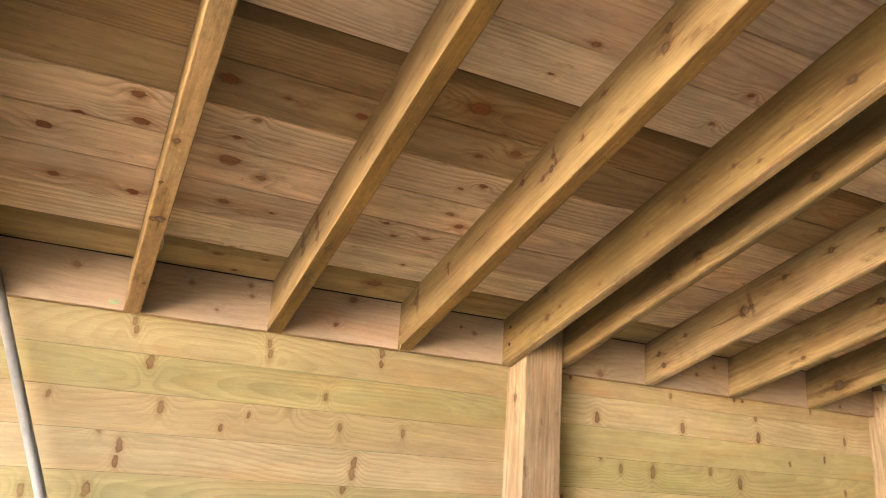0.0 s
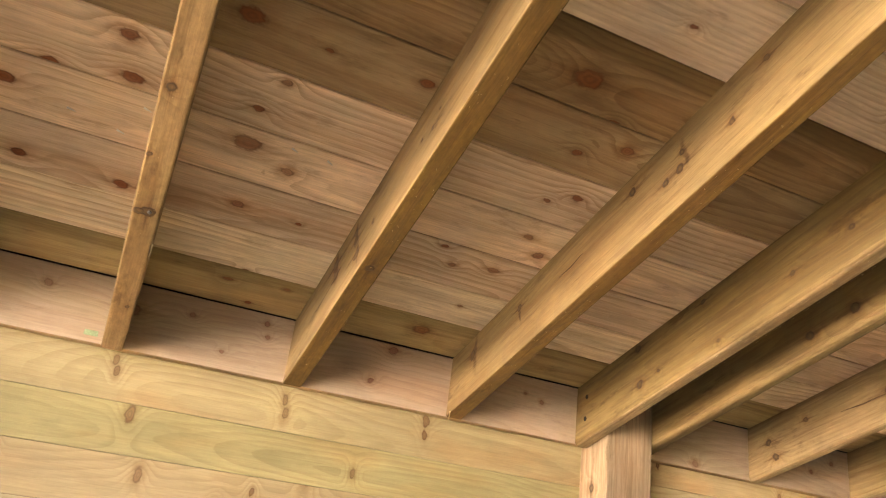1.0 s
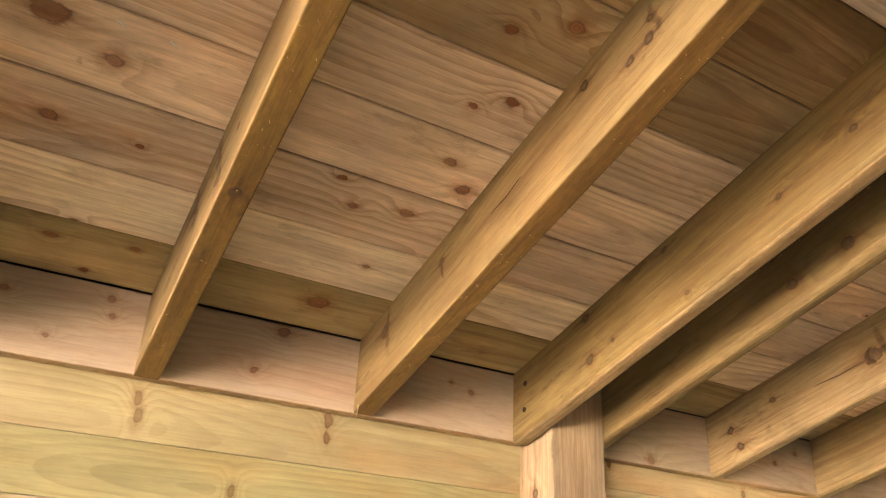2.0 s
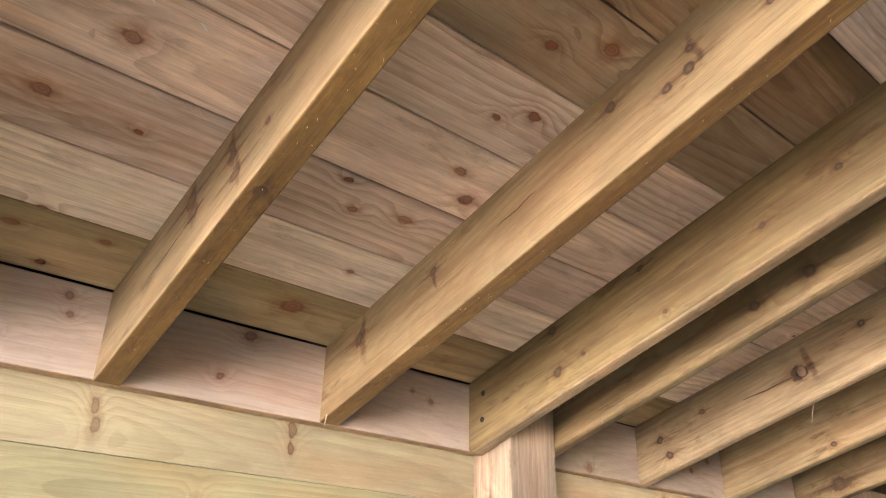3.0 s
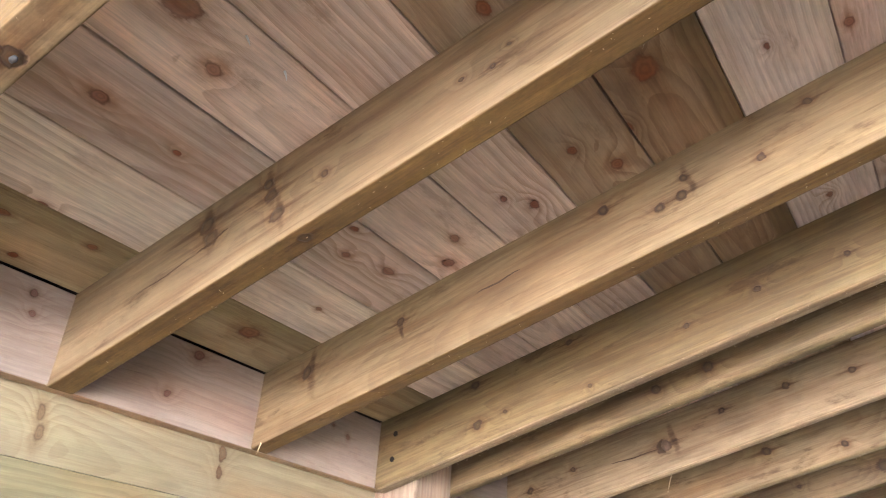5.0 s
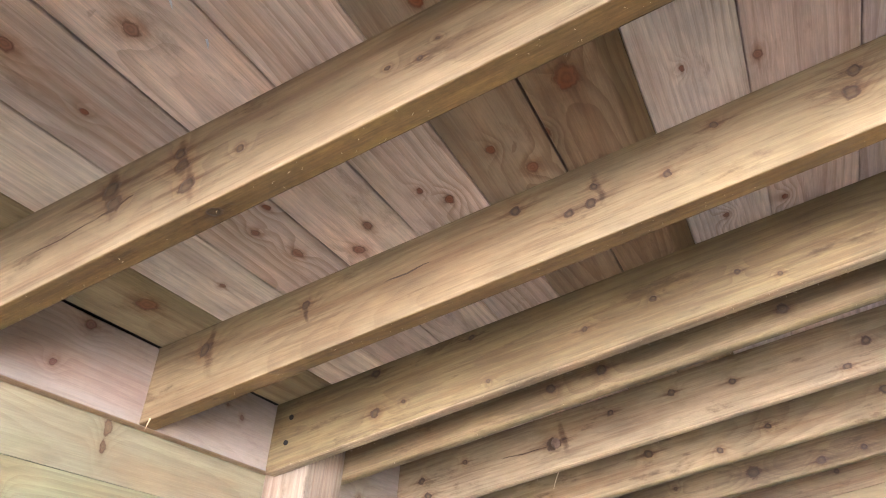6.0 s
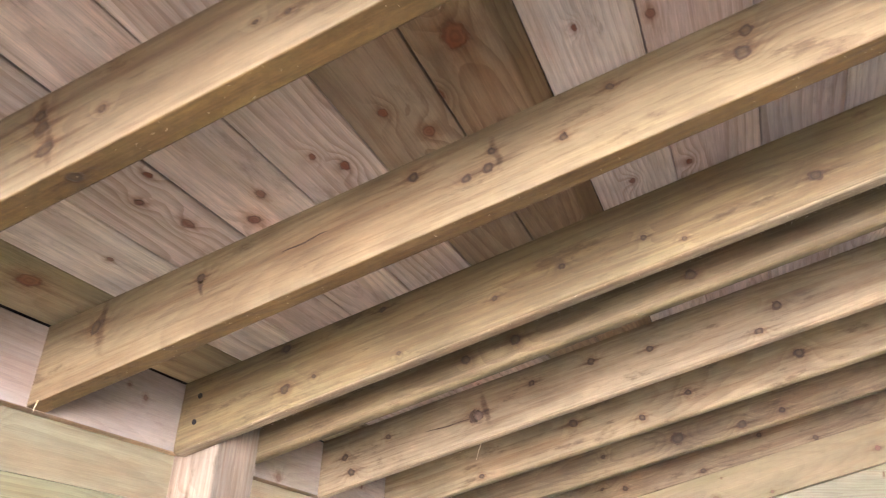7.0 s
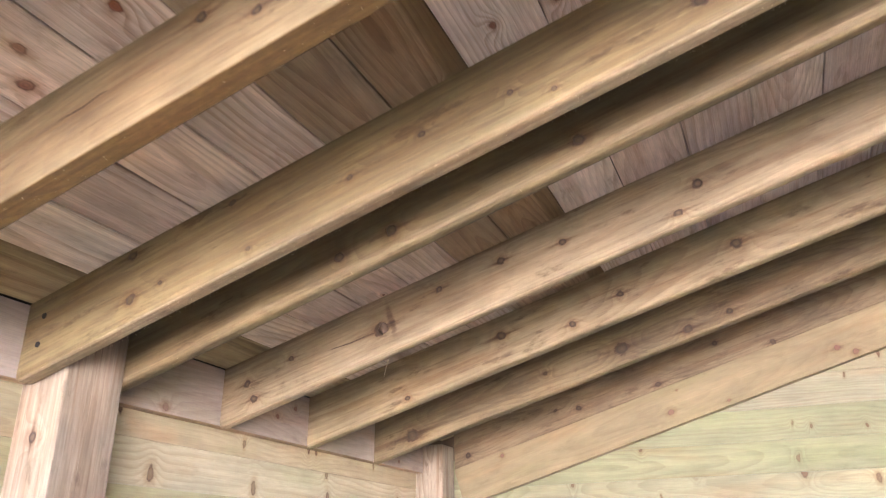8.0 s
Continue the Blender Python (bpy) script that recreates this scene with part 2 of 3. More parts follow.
def beam(length, width, depth, radius=0.005, steps=14, cut=0.0, bow=0.0, rng=None, rise=0.0):
    """A sawn timber along +y from 0 to length, its lower west edge on the axis, with rounded lower edges and a slight bow.
    cut: how far the far end leans back per metre of height. rise: how far the lower edge comes up per metre away from the far end. UV: u along, v up the west face from the lower edge and on round the bottom."""
    bm = bmesh.new()
    uvl = bm.loops.layers.uv.new("UVMap")
    prof, arc = [], [i / 4 * math.pi / 2 for i in range(5)]
    prof.append((0.0, depth, depth))
    for t in arc:
        prof.append((radius - radius * math.cos(t), radius - radius * math.sin(t), radius * (1 - t / (math.pi / 2) * 2)))
    for t in arc:
        prof.append((width - radius + radius * math.sin(t), radius - radius * math.cos(t), -width + radius * (1 - t / (math.pi / 2) * 2)))
    prof.append((width, depth, -width - depth))
    rows = []
    for i in range(steps + 1):
        s = i / steps
        y = s * length
        off = bow * math.sin(math.pi * s) if not rng else bow * math.sin(math.pi * s) + rng.uniform(-0.0006, 0.0006)
        up = rise * min(length - y, 1.3)
        rows.append([(bm.verts.new((x + off, y - cut * z * (i == steps), z + up * (1 - z / depth))), y, w) for x, z, w in prof])
    for r0, r1 in zip(rows, rows[1:]):
        for j in range(len(prof) - 1):
            f = bm.faces.new((r0[j][0], r0[j + 1][0], r1[j + 1][0], r1[j][0]))
            for lp, (_, yy, w) in zip(f.loops, (r0[j], r0[j + 1], r1[j + 1], r1[j])):
                lp[uvl].uv = (yy, w)
        f = bm.faces.new((r0[-1][0], r0[0][0], r1[0][0], r1[-1][0]))
        for lp, (_, yy, w) in zip(f.loops, (r0[-1], r0[0], r1[0], r1[-1])):
            lp[uvl].uv = (yy, depth + (width if lp.vert.co.x > width / 2 else 0))
    for r, flip in ((rows[0], False), (rows[-1], True)):
        f = bm.faces.new([q[0] for q in (reversed(r) if flip else r)])
        for lp in f.loops:
            lp[uvl].uv = (lp.vert.co.z, lp.vert.co.x + 0.4)
    bmesh.ops.recalc_face_normals(bm, faces=bm.faces)
    return bm


def plank(length, width, thick, chamfer=0.002, lift=(0.0, 0.0), wavy=0.0, seed=0.0, swell=0.0):
    """A board along +x, its seen face down (-z), from y = 0 to -width; chamfered lower edges. lift: how far its two long edges sit up.
    swell: how far the seen face is rounded, its long edges set back."""
    bm = bmesh.new()
    uvl = bm.loops.layers.uv.new("UVMap")
    face = [(chamfer, lift[0]), (width - chamfer, lift[1])]
    if swell:
        face = [(chamfer + (width - 2 * chamfer) * q / 10, swell * abs(2 * q / 10 - 1) ** 2.6) for q in range(11)]
    prof = [(0.0, thick), (0.0, chamfer + face[0][1])] + face + [(width, chamfer + face[-1][1]), (width, thick)]
    m, steps = len(prof), 22 if wavy else 1
    rows = []
    for q in range(steps + 1):
        e0, e1 = ((wavy * noise.noise((q * 0.9, seed, side)) for side in (0.5, 7.5))) if wavy else (0.0, 0.0)
        rows.append([bm.verts.new((length * q / steps, -(w + (e0 if k < m / 2 else e1)), z)) for k, (w, z) in enumerate(prof)])
    for r0, r1 in zip(rows, rows[1:]):
        for j in range(m):
            k = (j + 1) % m
            f = bm.faces.new((r0[j], r0[k], r1[k], r1[j]))
            f.smooth = bool(swell) and 2 <= j < m - 3
            for lp in f.loops:
                lp[uvl].uv = (lp.vert.co.x, -lp.vert.co.y + (lp.vert.co.z if j in (0, m - 2, m - 1) else 0))
    bm.faces.new(rows[0])
    bm.faces.new(list(reversed(rows[-1])))
    bmesh.ops.recalc_face_normals(bm, faces=bm.faces)
    return bm


def block(x0, x1, y0, y1, z0, z1, bevel=0.0, along="z"):
    """A box with bevelled edges. UV in metres, u along the named axis."""
    bm = bmesh.new()
    bmesh.ops.create_cube(bm, size=1.0)
    for vt in bm.verts:
        vt.co = Vector((x0 + (vt.co.x + 0.5) * (x1 - x0), y0 + (vt.co.y + 0.5) * (y1 - y0), z0 + (vt.co.z + 0.5) * (z1 - z0)))
    if bevel:
        bmesh.ops.bevel(bm, geom=bm.edges[:], offset=bevel, segments=3, profile=0.6, affect="EDGES")
    uvl = bm.loops.layers.uv.new("UVMap")
    i = "xyz".index(along)
    for f in bm.faces:
        nn = [abs(c) for c in f.normal]
        k = nn.index(max(nn))
        rest = [a for a in range(3) if a not in (i, k)]
        for lp in f.loops:
            co = lp.vert.co
            across = co[rest[0]] if rest else co[(i + 1) % 3]
            lp[uvl].uv = (co[i] if k != i else co[rest[0]], across - (x0, y0, z0)[rest[0]] + (0.3 if k == 1 else 0.0))
    return bm


def sliver(bm, at, way, length, thick):
    """A thin bent splinter of wood added to bm."""
    way = Vector(way).normalized()
    side = way.orthogonal().normalized()
    up = way.cross(side)
    rows = []
    for s, w in ((0.0, 1.0), (0.5, 0.8), (1.0, 0.15)):
        c = Vector(at) + way * (length * s) + side * (length * 0.18 * s * s)
        rows.append([bm.verts.new(c + (side * math.cos(q) + up * math.sin(q)) * thick * w) for q in (0, 2.1, 4.2)])
    for r0, r1 in zip(rows, rows[1:]):
        for j in range(3):
            bm.faces.new((r0[j], r0[(j + 1) % 3], r1[(j + 1) % 3], r1[j]))
    bm.faces.new(rows[0])
    bm.faces.new(rows[2])


# ---------------------------------------------------------------- ground and shell
X_WEST, X_EAST = -1.7, 3.435
Y_FRONT = -2.0
BACK = 2.148

bm = bmesh.new()
bmesh.ops.create_grid(bm, x_segments=8, y_segments=8, size=900)
tagged(link("ground", bm, GRAVEL), "brown earth and thin grass round the shelter", "ground", kind="structure")
tagged(link("floor", block(X_WEST, X_EAST + 0.1, Y_FRONT - 0.1, BACK + 0.1, -0.1, 0.04, 0.01), SLAB),
       "dry brown trodden earth floor under the shelter", "floor", kind="structure")


def roof_height(y):
    """World height of the boards' underside over the world y."""
    return 1.90 + 0.145 / math.cos(radians(PITCH)) + (2.10 - y) * math.tan(radians(PITCH))


# ---------------------------------------------------------------- ledger, posts, plate
LEDGER_KNOTS = [(0.872, 0.047, 0.010), (0.919, 0.130, 0.015), (1.339, 0.087, 0.009), (0.528, 0.038, 0.007), (0.611, 0.123, 0.009), (0.618, 0.092, 0.008),
                (0.450, 0.104, 0.009), (0.157, 0.103, 0.011), (0.333, 0.087, 0.018), (1.29, 0.10, 0.006)]
LEDGER_KNOTS_EAST = [(1.840, 0.015, 0.014), (2.283, 0.064, 0.009), (2.370, 0.100, 0.011), (3.058, 0.022, 0.009)]
PINKISH = (0.44, 0.35, 0.28)


def ledger(x0, x1, knots):
    bm = block(x0, x1, 2.10, 2.145, 1.905, 2.050, 0.003, "x")
    uvl = bm.loops.layers.uv[0]
    for f in bm.faces:
        for lp in f.loops:
            lp[uvl].uv = (lp.vert.co.x, lp.vert.co.z - 1.905 - (lp.vert.co.y - 2.10))
    ob = link("ledger_beam", bm, PLANED)
    grained(ob, PINKISH, [(x, z, q * 0.62) for x, z, q in knots], (-0.05, 0.10, 80), edge=(0.46, 0.29, 0.16))
    return tagged(ob, "pinkish planed timber ledger carrying the rafter ends", "ledger beam", "ledger beams")


ledger(X_WEST, 1.485, LEDGER_KNOTS)
ledger(1.632, 3.268, LEDGER_KNOTS_EAST)


def post(x0, x1, y0, y1, top, tone, knots):
    ob = link("post", block(x0, x1, y0, y1, 0.04, top, 0.006, "z"), RAFTER)
    grained(ob, tone, knots, (0.05, 0.06, 85))
    return tagged(ob, "thick square treated timber post against the boarded wall", "post", "posts")


post(1.488, 1.628, 2.018, 2.143, 2.07, (0.40, 0.305, 0.215), [(1.80, 0.06, 0.008)])
post(3.272, 3.392, 2.018, 2.143, 2.013, (0.42, 0.33, 0.23), [(1.5, 0.05, 0.012)])
post(X_WEST, X_WEST + 0.14, 2.0, 2.14, 2.05, TREATED, [])

# ---------------------------------------------------------------- rafters
NEAR_END, FAR_END = -2.0, 2.10
# west face, tone and knots (distance from the back end along, height from the lower edge, radius)
RAFTERS = {
    "a": (0.288, (0.44, 0.32, 0.175), [(1.615, -0.024, 0.011), (1.618, -0.010, 0.0075), (1.333, -0.015, 0.008), (1.477, -0.006, 0.004), (1.368, 0.006, 0.003), (1.92, -0.03, 0.004)]),
        "b": (0.672, (0.38, 0.285, 0.17), [(1.653, 0.111, 0.009), (1.65, 0.089, 0.01), (1.645, 0.052, 0.011), (1.561, 0.069, 0.005), (1.77, 0.109, 0.013), (1.763, 0.082, 0.012), (1.31, 0.068, 0.0036), (1.35, 0.078, 0.0037), (1.285, 0.085, 0.003), (1.618, -0.02, 0.009)]),
    "c": (1.076, (0.385, 0.285, 0.16), [(1.336, 0.108, 0.008), (1.255, 0.064, 0.007), (1.220, 0.066, 0.008), (1.205, 0.093, 0.006),
                                        (1.099, 0.062, 0.006), (1.012, 0.111, 0.006),
                                        (0.832, 0.071, 0.010), (0.812, 0.103, 0.0085), (1.735, 0.098, 0.007), (1.957, 0.095, 0.012)]),
    "d": (1.446, (0.325, 0.24, 0.118), [(1.802, 0.130, 0.0085), (1.816, 0.044, 0.0085), (1.747, 0.046, 0.004), (1.571, 0.129, 0.0055),
                                        (1.557, 0.024, 0.004), (1.341, 0.058, 0.005), (1.202, 0.068, 0.006), (1.043, 0.060, 0.005), (0.978, 0.027, 0.004), (0.733, 0.047, 0.010)]),
    "e": (1.630, (0.30, 0.22, 0.115), [(1.480, 0.042, 0.011), (1.364, 0.045, 0.011), (0.982, 0.040, 0.011)]),
    "f": (2.035, (0.44, 0.335, 0.205), [(1.607, 0.066, 0.017), (1.438, 0.099, 0.007), (1.271, 0.100, 0.009), (1.121, 0.079, 0.008), (0.798, 0.074, 0.011),
                                      (0.862, 0.027, 0.009), (2.006, 0.080, 0.010), (1.989, 0.035, 0.010), (1.862, 0.094, 0.007)]),
    "g": (2.438, (0.42, 0.32, 0.185), [(1.426, 0.088, 0.012), (1.224, 0.038, 0.009), (1.073, 0.065, 0.009), (0.739, 0.070, 0.014), (1.751, 0.022, 0.008)]),
    "h": (2.862, (0.31, 0.228, 0.125), [(1.162, 0.050, 0.022), (1.427, 0.070, 0.007), (0.947, 0.030, 0.014), (0.807, 0.035, 0.010), (1.937, 0.041, 0.022)]),
    "i": (3.385, (0.33, 0.24, 0.138), [(1.541, 0.070, 0.007), (1.450, 0.047, 0.010), (1.134, 0.020, 0.010), (0.882, 0.086, 0.009), (0.694, 0.010, 0.010), (1.939, 0.033, 0.011)]),
    "j": (-0.085, TREATED, []),
    "k": (-0.480, TREATED, []),
    "l": (-0.880, TREATED, []),
    "m": (-1.280, TREATED, []),
    "n": (-1.690, TREATED, []),
}
# the rafters do not lie quite parallel: sideways metres for each metre away from the back wall
SPLAY = {"b": 0.002, "c": 0.0, "e": 0.0, "f": 0.025, "g": 0.045, "h": 0.055, "i": 0.03}
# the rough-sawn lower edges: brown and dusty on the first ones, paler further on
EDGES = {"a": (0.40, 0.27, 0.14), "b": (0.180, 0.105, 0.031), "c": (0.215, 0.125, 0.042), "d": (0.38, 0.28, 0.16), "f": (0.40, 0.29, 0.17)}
# height of the lower edge at the back over the common line, and its rise per metre towards the front
RAISED = {"b": (0.003, 0.016), "c": (0.006, 0.002)}
WANE = {"d": 0.011, "e": 0.016, "f": 0.015, "g": 0.012, "h": 0.008}
# knots cut lengthwise, as dark smudges across the face: distance along, height, size
SPIKES = {"b": ((1.765, 0.105, 0.030), (1.650, 0.100, 0.024), (1.640, 0.048, 0.020)), "c": ((1.945, 0.095, 0.030), (1.735, 0.083, 0.012), (1.200, 0.085, 0.018)), "f": ((1.575, 0.078, 0.026),)}
rng = random.Random(7)
BUILT = {}
for key, (x, tone, knots) in RAFTERS.items():
    end = 2.010 if key == "i" else FAR_END - 0.001
    width, depth = 0.043, 0.1445
    low, rise = RAISED.get(key, (0.0, 0.0))
    depth -= low
    ob = link("rafter", beam(end - NEAR_END, width, depth, WANE.get(key, 0.0035), 16, math.tan(radians(PITCH)), rng.uniform(-0.003, 0.003) * (key not in "bcdf"), rng, rise), RAFTER, smooth=False)
    moved = [(ky - NEAR_END, (kv - rise * (FAR_END - ky)) * depth / (depth - rise * (FAR_END - ky)) if kv > 0 else kv, kr * (0.85 if key in "efghi" else 0.95)) for ky, kv, kr in knots]
    if not knots:
        moved = [(rng.uniform(0.2, 3.4), rng.uniform(-0.03, 0.13), rng.uniform(0.005, 0.011)) for _ in range(9)]
    else:
        moved += [(rng.uniform(0.1, 1.9), rng.uniform(0.0, 0.13), rng.uniform(0.002, 0.006)) for _ in range(2)]
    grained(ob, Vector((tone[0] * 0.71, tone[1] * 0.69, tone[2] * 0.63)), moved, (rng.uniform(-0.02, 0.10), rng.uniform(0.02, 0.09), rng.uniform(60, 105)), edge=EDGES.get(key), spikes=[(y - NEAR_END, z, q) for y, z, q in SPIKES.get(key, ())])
    ob.matrix_world = ROOF @ Matrix.Translation((x, FAR_END, 2.155 + low)) @ Matrix.Rotation(SPLAY.get(key, 0.0), 4, "Z") @ Matrix.Translation((0, NEAR_END - FAR_END, 0))
    BUILT[key] = ob
    tagged(ob, "sawn treated softwood rafter with knots under the roof boards", "rafter", "rafters of the roof")
    if key in "abcdefgh":
        chips = bmesh.new()
        for _ in range({"b": 170, "c": 190, "d": 520}.get(key, 50)):
            side = rng.random() < 0.75
            at = (width - 0.002 if side else 0.003, rng.uniform(1.6, end - NEAR_END - 0.05), rng.uniform(-0.0005, 0.003))
            if rng.random() < 0.55:
                at = (rng.uniform(0.004, width - 0.004), at[1], 0.0)
            at = (at[0], at[1], at[2] + rise * min(end - NEAR_END - at[1], 1.3))
            sliver(chips, at, (rng.uniform(-0.6, 1.0), rng.uniform(-1, 1), rng.uniform(-0.9, 0.1)), rng.uniform(0.001, 0.005), rng.uniform(0.00015, 0.00045))
        tagged(part("frayed_edge", chips, CHIP, ob, "pale frayed wood fibres along the sawn edge"), kind="stuff")
    if key == "d":
        for ny, nz in ((2.022, 0.104), (2.041, 0.051)):
            nail = bmesh.new()
            bmesh.ops.create_cone(nail, cap_ends=True, segments=12, radius1=0.0066, radius2=0.006, depth=0.003)
            hd = part("nail", nail, NAIL, ob, "dark nail head")
            hd.matrix_local = pose(0.0005, ny - NEAR_END, nz, 0, -90, 0)
    for kk, y0, y1, z0, z1, th in (("c", 1.492, 1.581, 0.080, 0.077, 0.0016), ("b", 1.728, 1.79, 0.078, 0.068, 0.0022), ("b", 1.79, 1.91, 0.068, 0.063, 0.0012), ("f", 1.622, 1.757, 0.063, 0.070, 0.0014)):
        if key == kk:
            gash = bmesh.new()
            ring = []
            for q in range(16):
                w = q / 16 * 2 * math.pi
                s = 0.5 + 0.5 * math.cos(w)
                ring.append(gash.verts.new((-0.0009, y0 + (y1 - y0) * s - NEAR_END, z0 + (z1 - z0) * s + math.sin(w) * th * (1 + 0.4 * math.sin(w * 3)) + 0.001 * math.sin(s * 9))))
            gash.faces.new(ring)
            bmesh.ops.recalc_face_normals(gash, faces=gash.faces)
            part("drying_crack", gash, DARK, ob, "dark open drying crack")
    if key == "f":
        burl = bmesh.new()
        bmesh.ops.create_uvsphere(burl, u_segments=20, v_segments=10, radius=1.0)
        for vt in burl.verts:
            vt.co = Vector((vt.co.x * 0.004, vt.co.y * 0.012, vt.co.z * 0.014)) * (1 + 0.12 * noise.noise(vt.co * 2.3))
        knob = part("knot", burl, KNOT, ob, "raised reddish-brown knot with a torn edge", smooth=True)
        knob.matrix_local = Matrix.Translation((0.0, 1.600 - NEAR_END, 0.066))
        torn = bmesh.new()
        outer, inner = [], []
        for q in range(13):
            w = radians(-70 + q * 140 / 12)
            outer.append(torn.verts.new((-0.0016, math.cos(w) * 0.0185, math.sin(w) * 0.019)))
            inner.append(torn.verts.new((-0.0012, math.cos(w) * 0.0125, math.sin(w) * 0.017)))
        for q in range(12):
            torn.faces.new((outer[q], outer[q + 1], inner[q + 1], inner[q]))
        gap = part("knot_gap", torn, DARK, ob, "black gap beside the knot")
        gap.matrix_local = Matrix.Translation((0.0, 1.600 - NEAR_END, 0.066))
    for kk, yy, dx, ln in (("a", 1.70, width, 0.026), ("f", 1.62, 0.035, 0.045), ("c", 2.07, -0.002, 0.022)):
        if key == kk:
            one = bmesh.new()
            sliver(one, (dx, yy - NEAR_END, 0.001), (0.1, 0.62, -0.7), ln, 0.0016)
            part("splinter", one, CHIP, ob, "long pale hanging splinter")


# a resin-filled knot in the underside of the first rafter
bm = bmesh.new()
bmesh.ops.create_uvsphere(bm, u_segments=14, v_segments=8, radius=1.0)
for vt in bm.verts:
    vt.co = Vector((vt.co.x * 0.0035, vt.co.y * 0.005, vt.co.z * 0.0018)) * (1 + 0.25 * noise.noise(vt.co * 1.9))
bead = part("resin_bead", bm, RESIN, BUILT["a"], "grey hardened resin in a knot", smooth=True)
bead.matrix_local = Matrix.Translation((0.026, 1.615 - NEAR_END, 0.0))

plate = link("top_plate", beam(2.01 + 1.55, 0.044, 0.146, 0.004, 12, 0.0, 0.001), PLANED)
grained(plate, (0.30, 0.225, 0.115), [(y + 1.55, z, r * 0.7) for y, z, r in ((1.132, 0.052, 0.014), (0.510, 0.054, 0.013), (0.462, 0.020, 0.013), (1.803, 0.13, 0.009), (1.081, 0.12, 0.004), (0.924, 0.018, 0.008))],
        (0.08, 0.05, 75))
plate.matrix_world = ROOF @ Matrix.Translation((3.381, 2.10, 2.0075)) @ Matrix.Rotation(0.03, 4, "Z") @ Matrix.Translation((0, -3.65, 0))
tagged(plate, "pale timber plate along the top of the side wall", "wall plate")

# ---------------------------------------------------------------- grey pole leaning at the back
bm = bmesh.new()
foot, head = Vector((0.741, 1.886, 0.045)), Vector((-0.052, 2.081, 2.04))
way = head - foot
bmesh.ops.create_cone(bm, cap_ends=True, segments=20, radius1=0.0130, radius2=0.0130, depth=way.length)
pole = link("pole", bm, STEEL, smooth=True)
pole.matrix_world = Matrix.Translation((foot + head) / 2) @ way.to_track_quat("Z", "Y").to_matrix().to_4x4()
tagged(pole, "thin dull grey metal pole leaning against the ledger", "pole")

# ---------------------------------------------------------------- walls
SEAMS = [1.803 - 0.1025 * i for i in range(-1, 18)]
SEAMS_EAST = [1.845 - 0.1025 * i for i in range(-1, 18)]
WALL_KNOTS = [(0.324, 1.869, 0.008), (0.330, 1.846, 0.008), (0.690, 1.856, 0.008), (0.696, 1.827, 0.008), (1.040, 1.873, 0.010), (1.040, 1.841, 0.008),
              (0.382, 1.765, 0.012), (0.426, 1.650, 0.010), (0.774, 1.700, 0.012), (0.154, 1.660, 0.006), (0.658, 1.650, 0.006), (0.589, 1.610, 0.007),
              (0.929, 1.640, 0.008), (1.130, 1.640, 0.008)]
WALL_KNOTS_LOW = [(0.289, 1.585, 0.009), (0.341, 1.545, 0.011), (0.339, 1.505, 0.010), (0.983, 1.545, 0.011), (0.980, 1.515, 0.011), (0.283, 1.435, 0.012), (0.140, 1.425, 0.010)]
WALL_KNOTS_EAST = [(1.852, 1.755, 0.012), (1.870, 1.629, 0.008), (1.956, 1.590, 0.009), (2.096, 1.587, 0.014), (2.238, 1.753, 0.012), (2.618, 1.747, 0.013), (2.183, 1.863, 0.007),
                   (2.542, 1.884, 0.007), (2.917, 1.880, 0.007), (2.784, 1.661, 0.006), (2.514, 1.572, 0.014), (3.108, 1.770, 0.010)]
SIDE_KNOTS = [(1.280, 1.944, 0.009), (0.790, 1.985, 0.007), (0.609, 1.975, 0.007), (0.500, 1.975, 0.007), (0.731, 1.831, 0.016), (0.507, 1.800, 0.014), (1.094, 1.844, 0.010),
              (0.741, 1.879, 0.011), (1.546, 1.831, 0.010), (0.85, 2.00, 0.005)]
WALL_TONES = [(0.66, 0.52, 0.32), (0.57, 0.48, 0.265), (0.63, 0.47, 0.295), (0.66, 0.52, 0.35), (0.60, 0.50, 0.29), (0.58, 0.48, 0.27)]
wrng = random.Random(21)


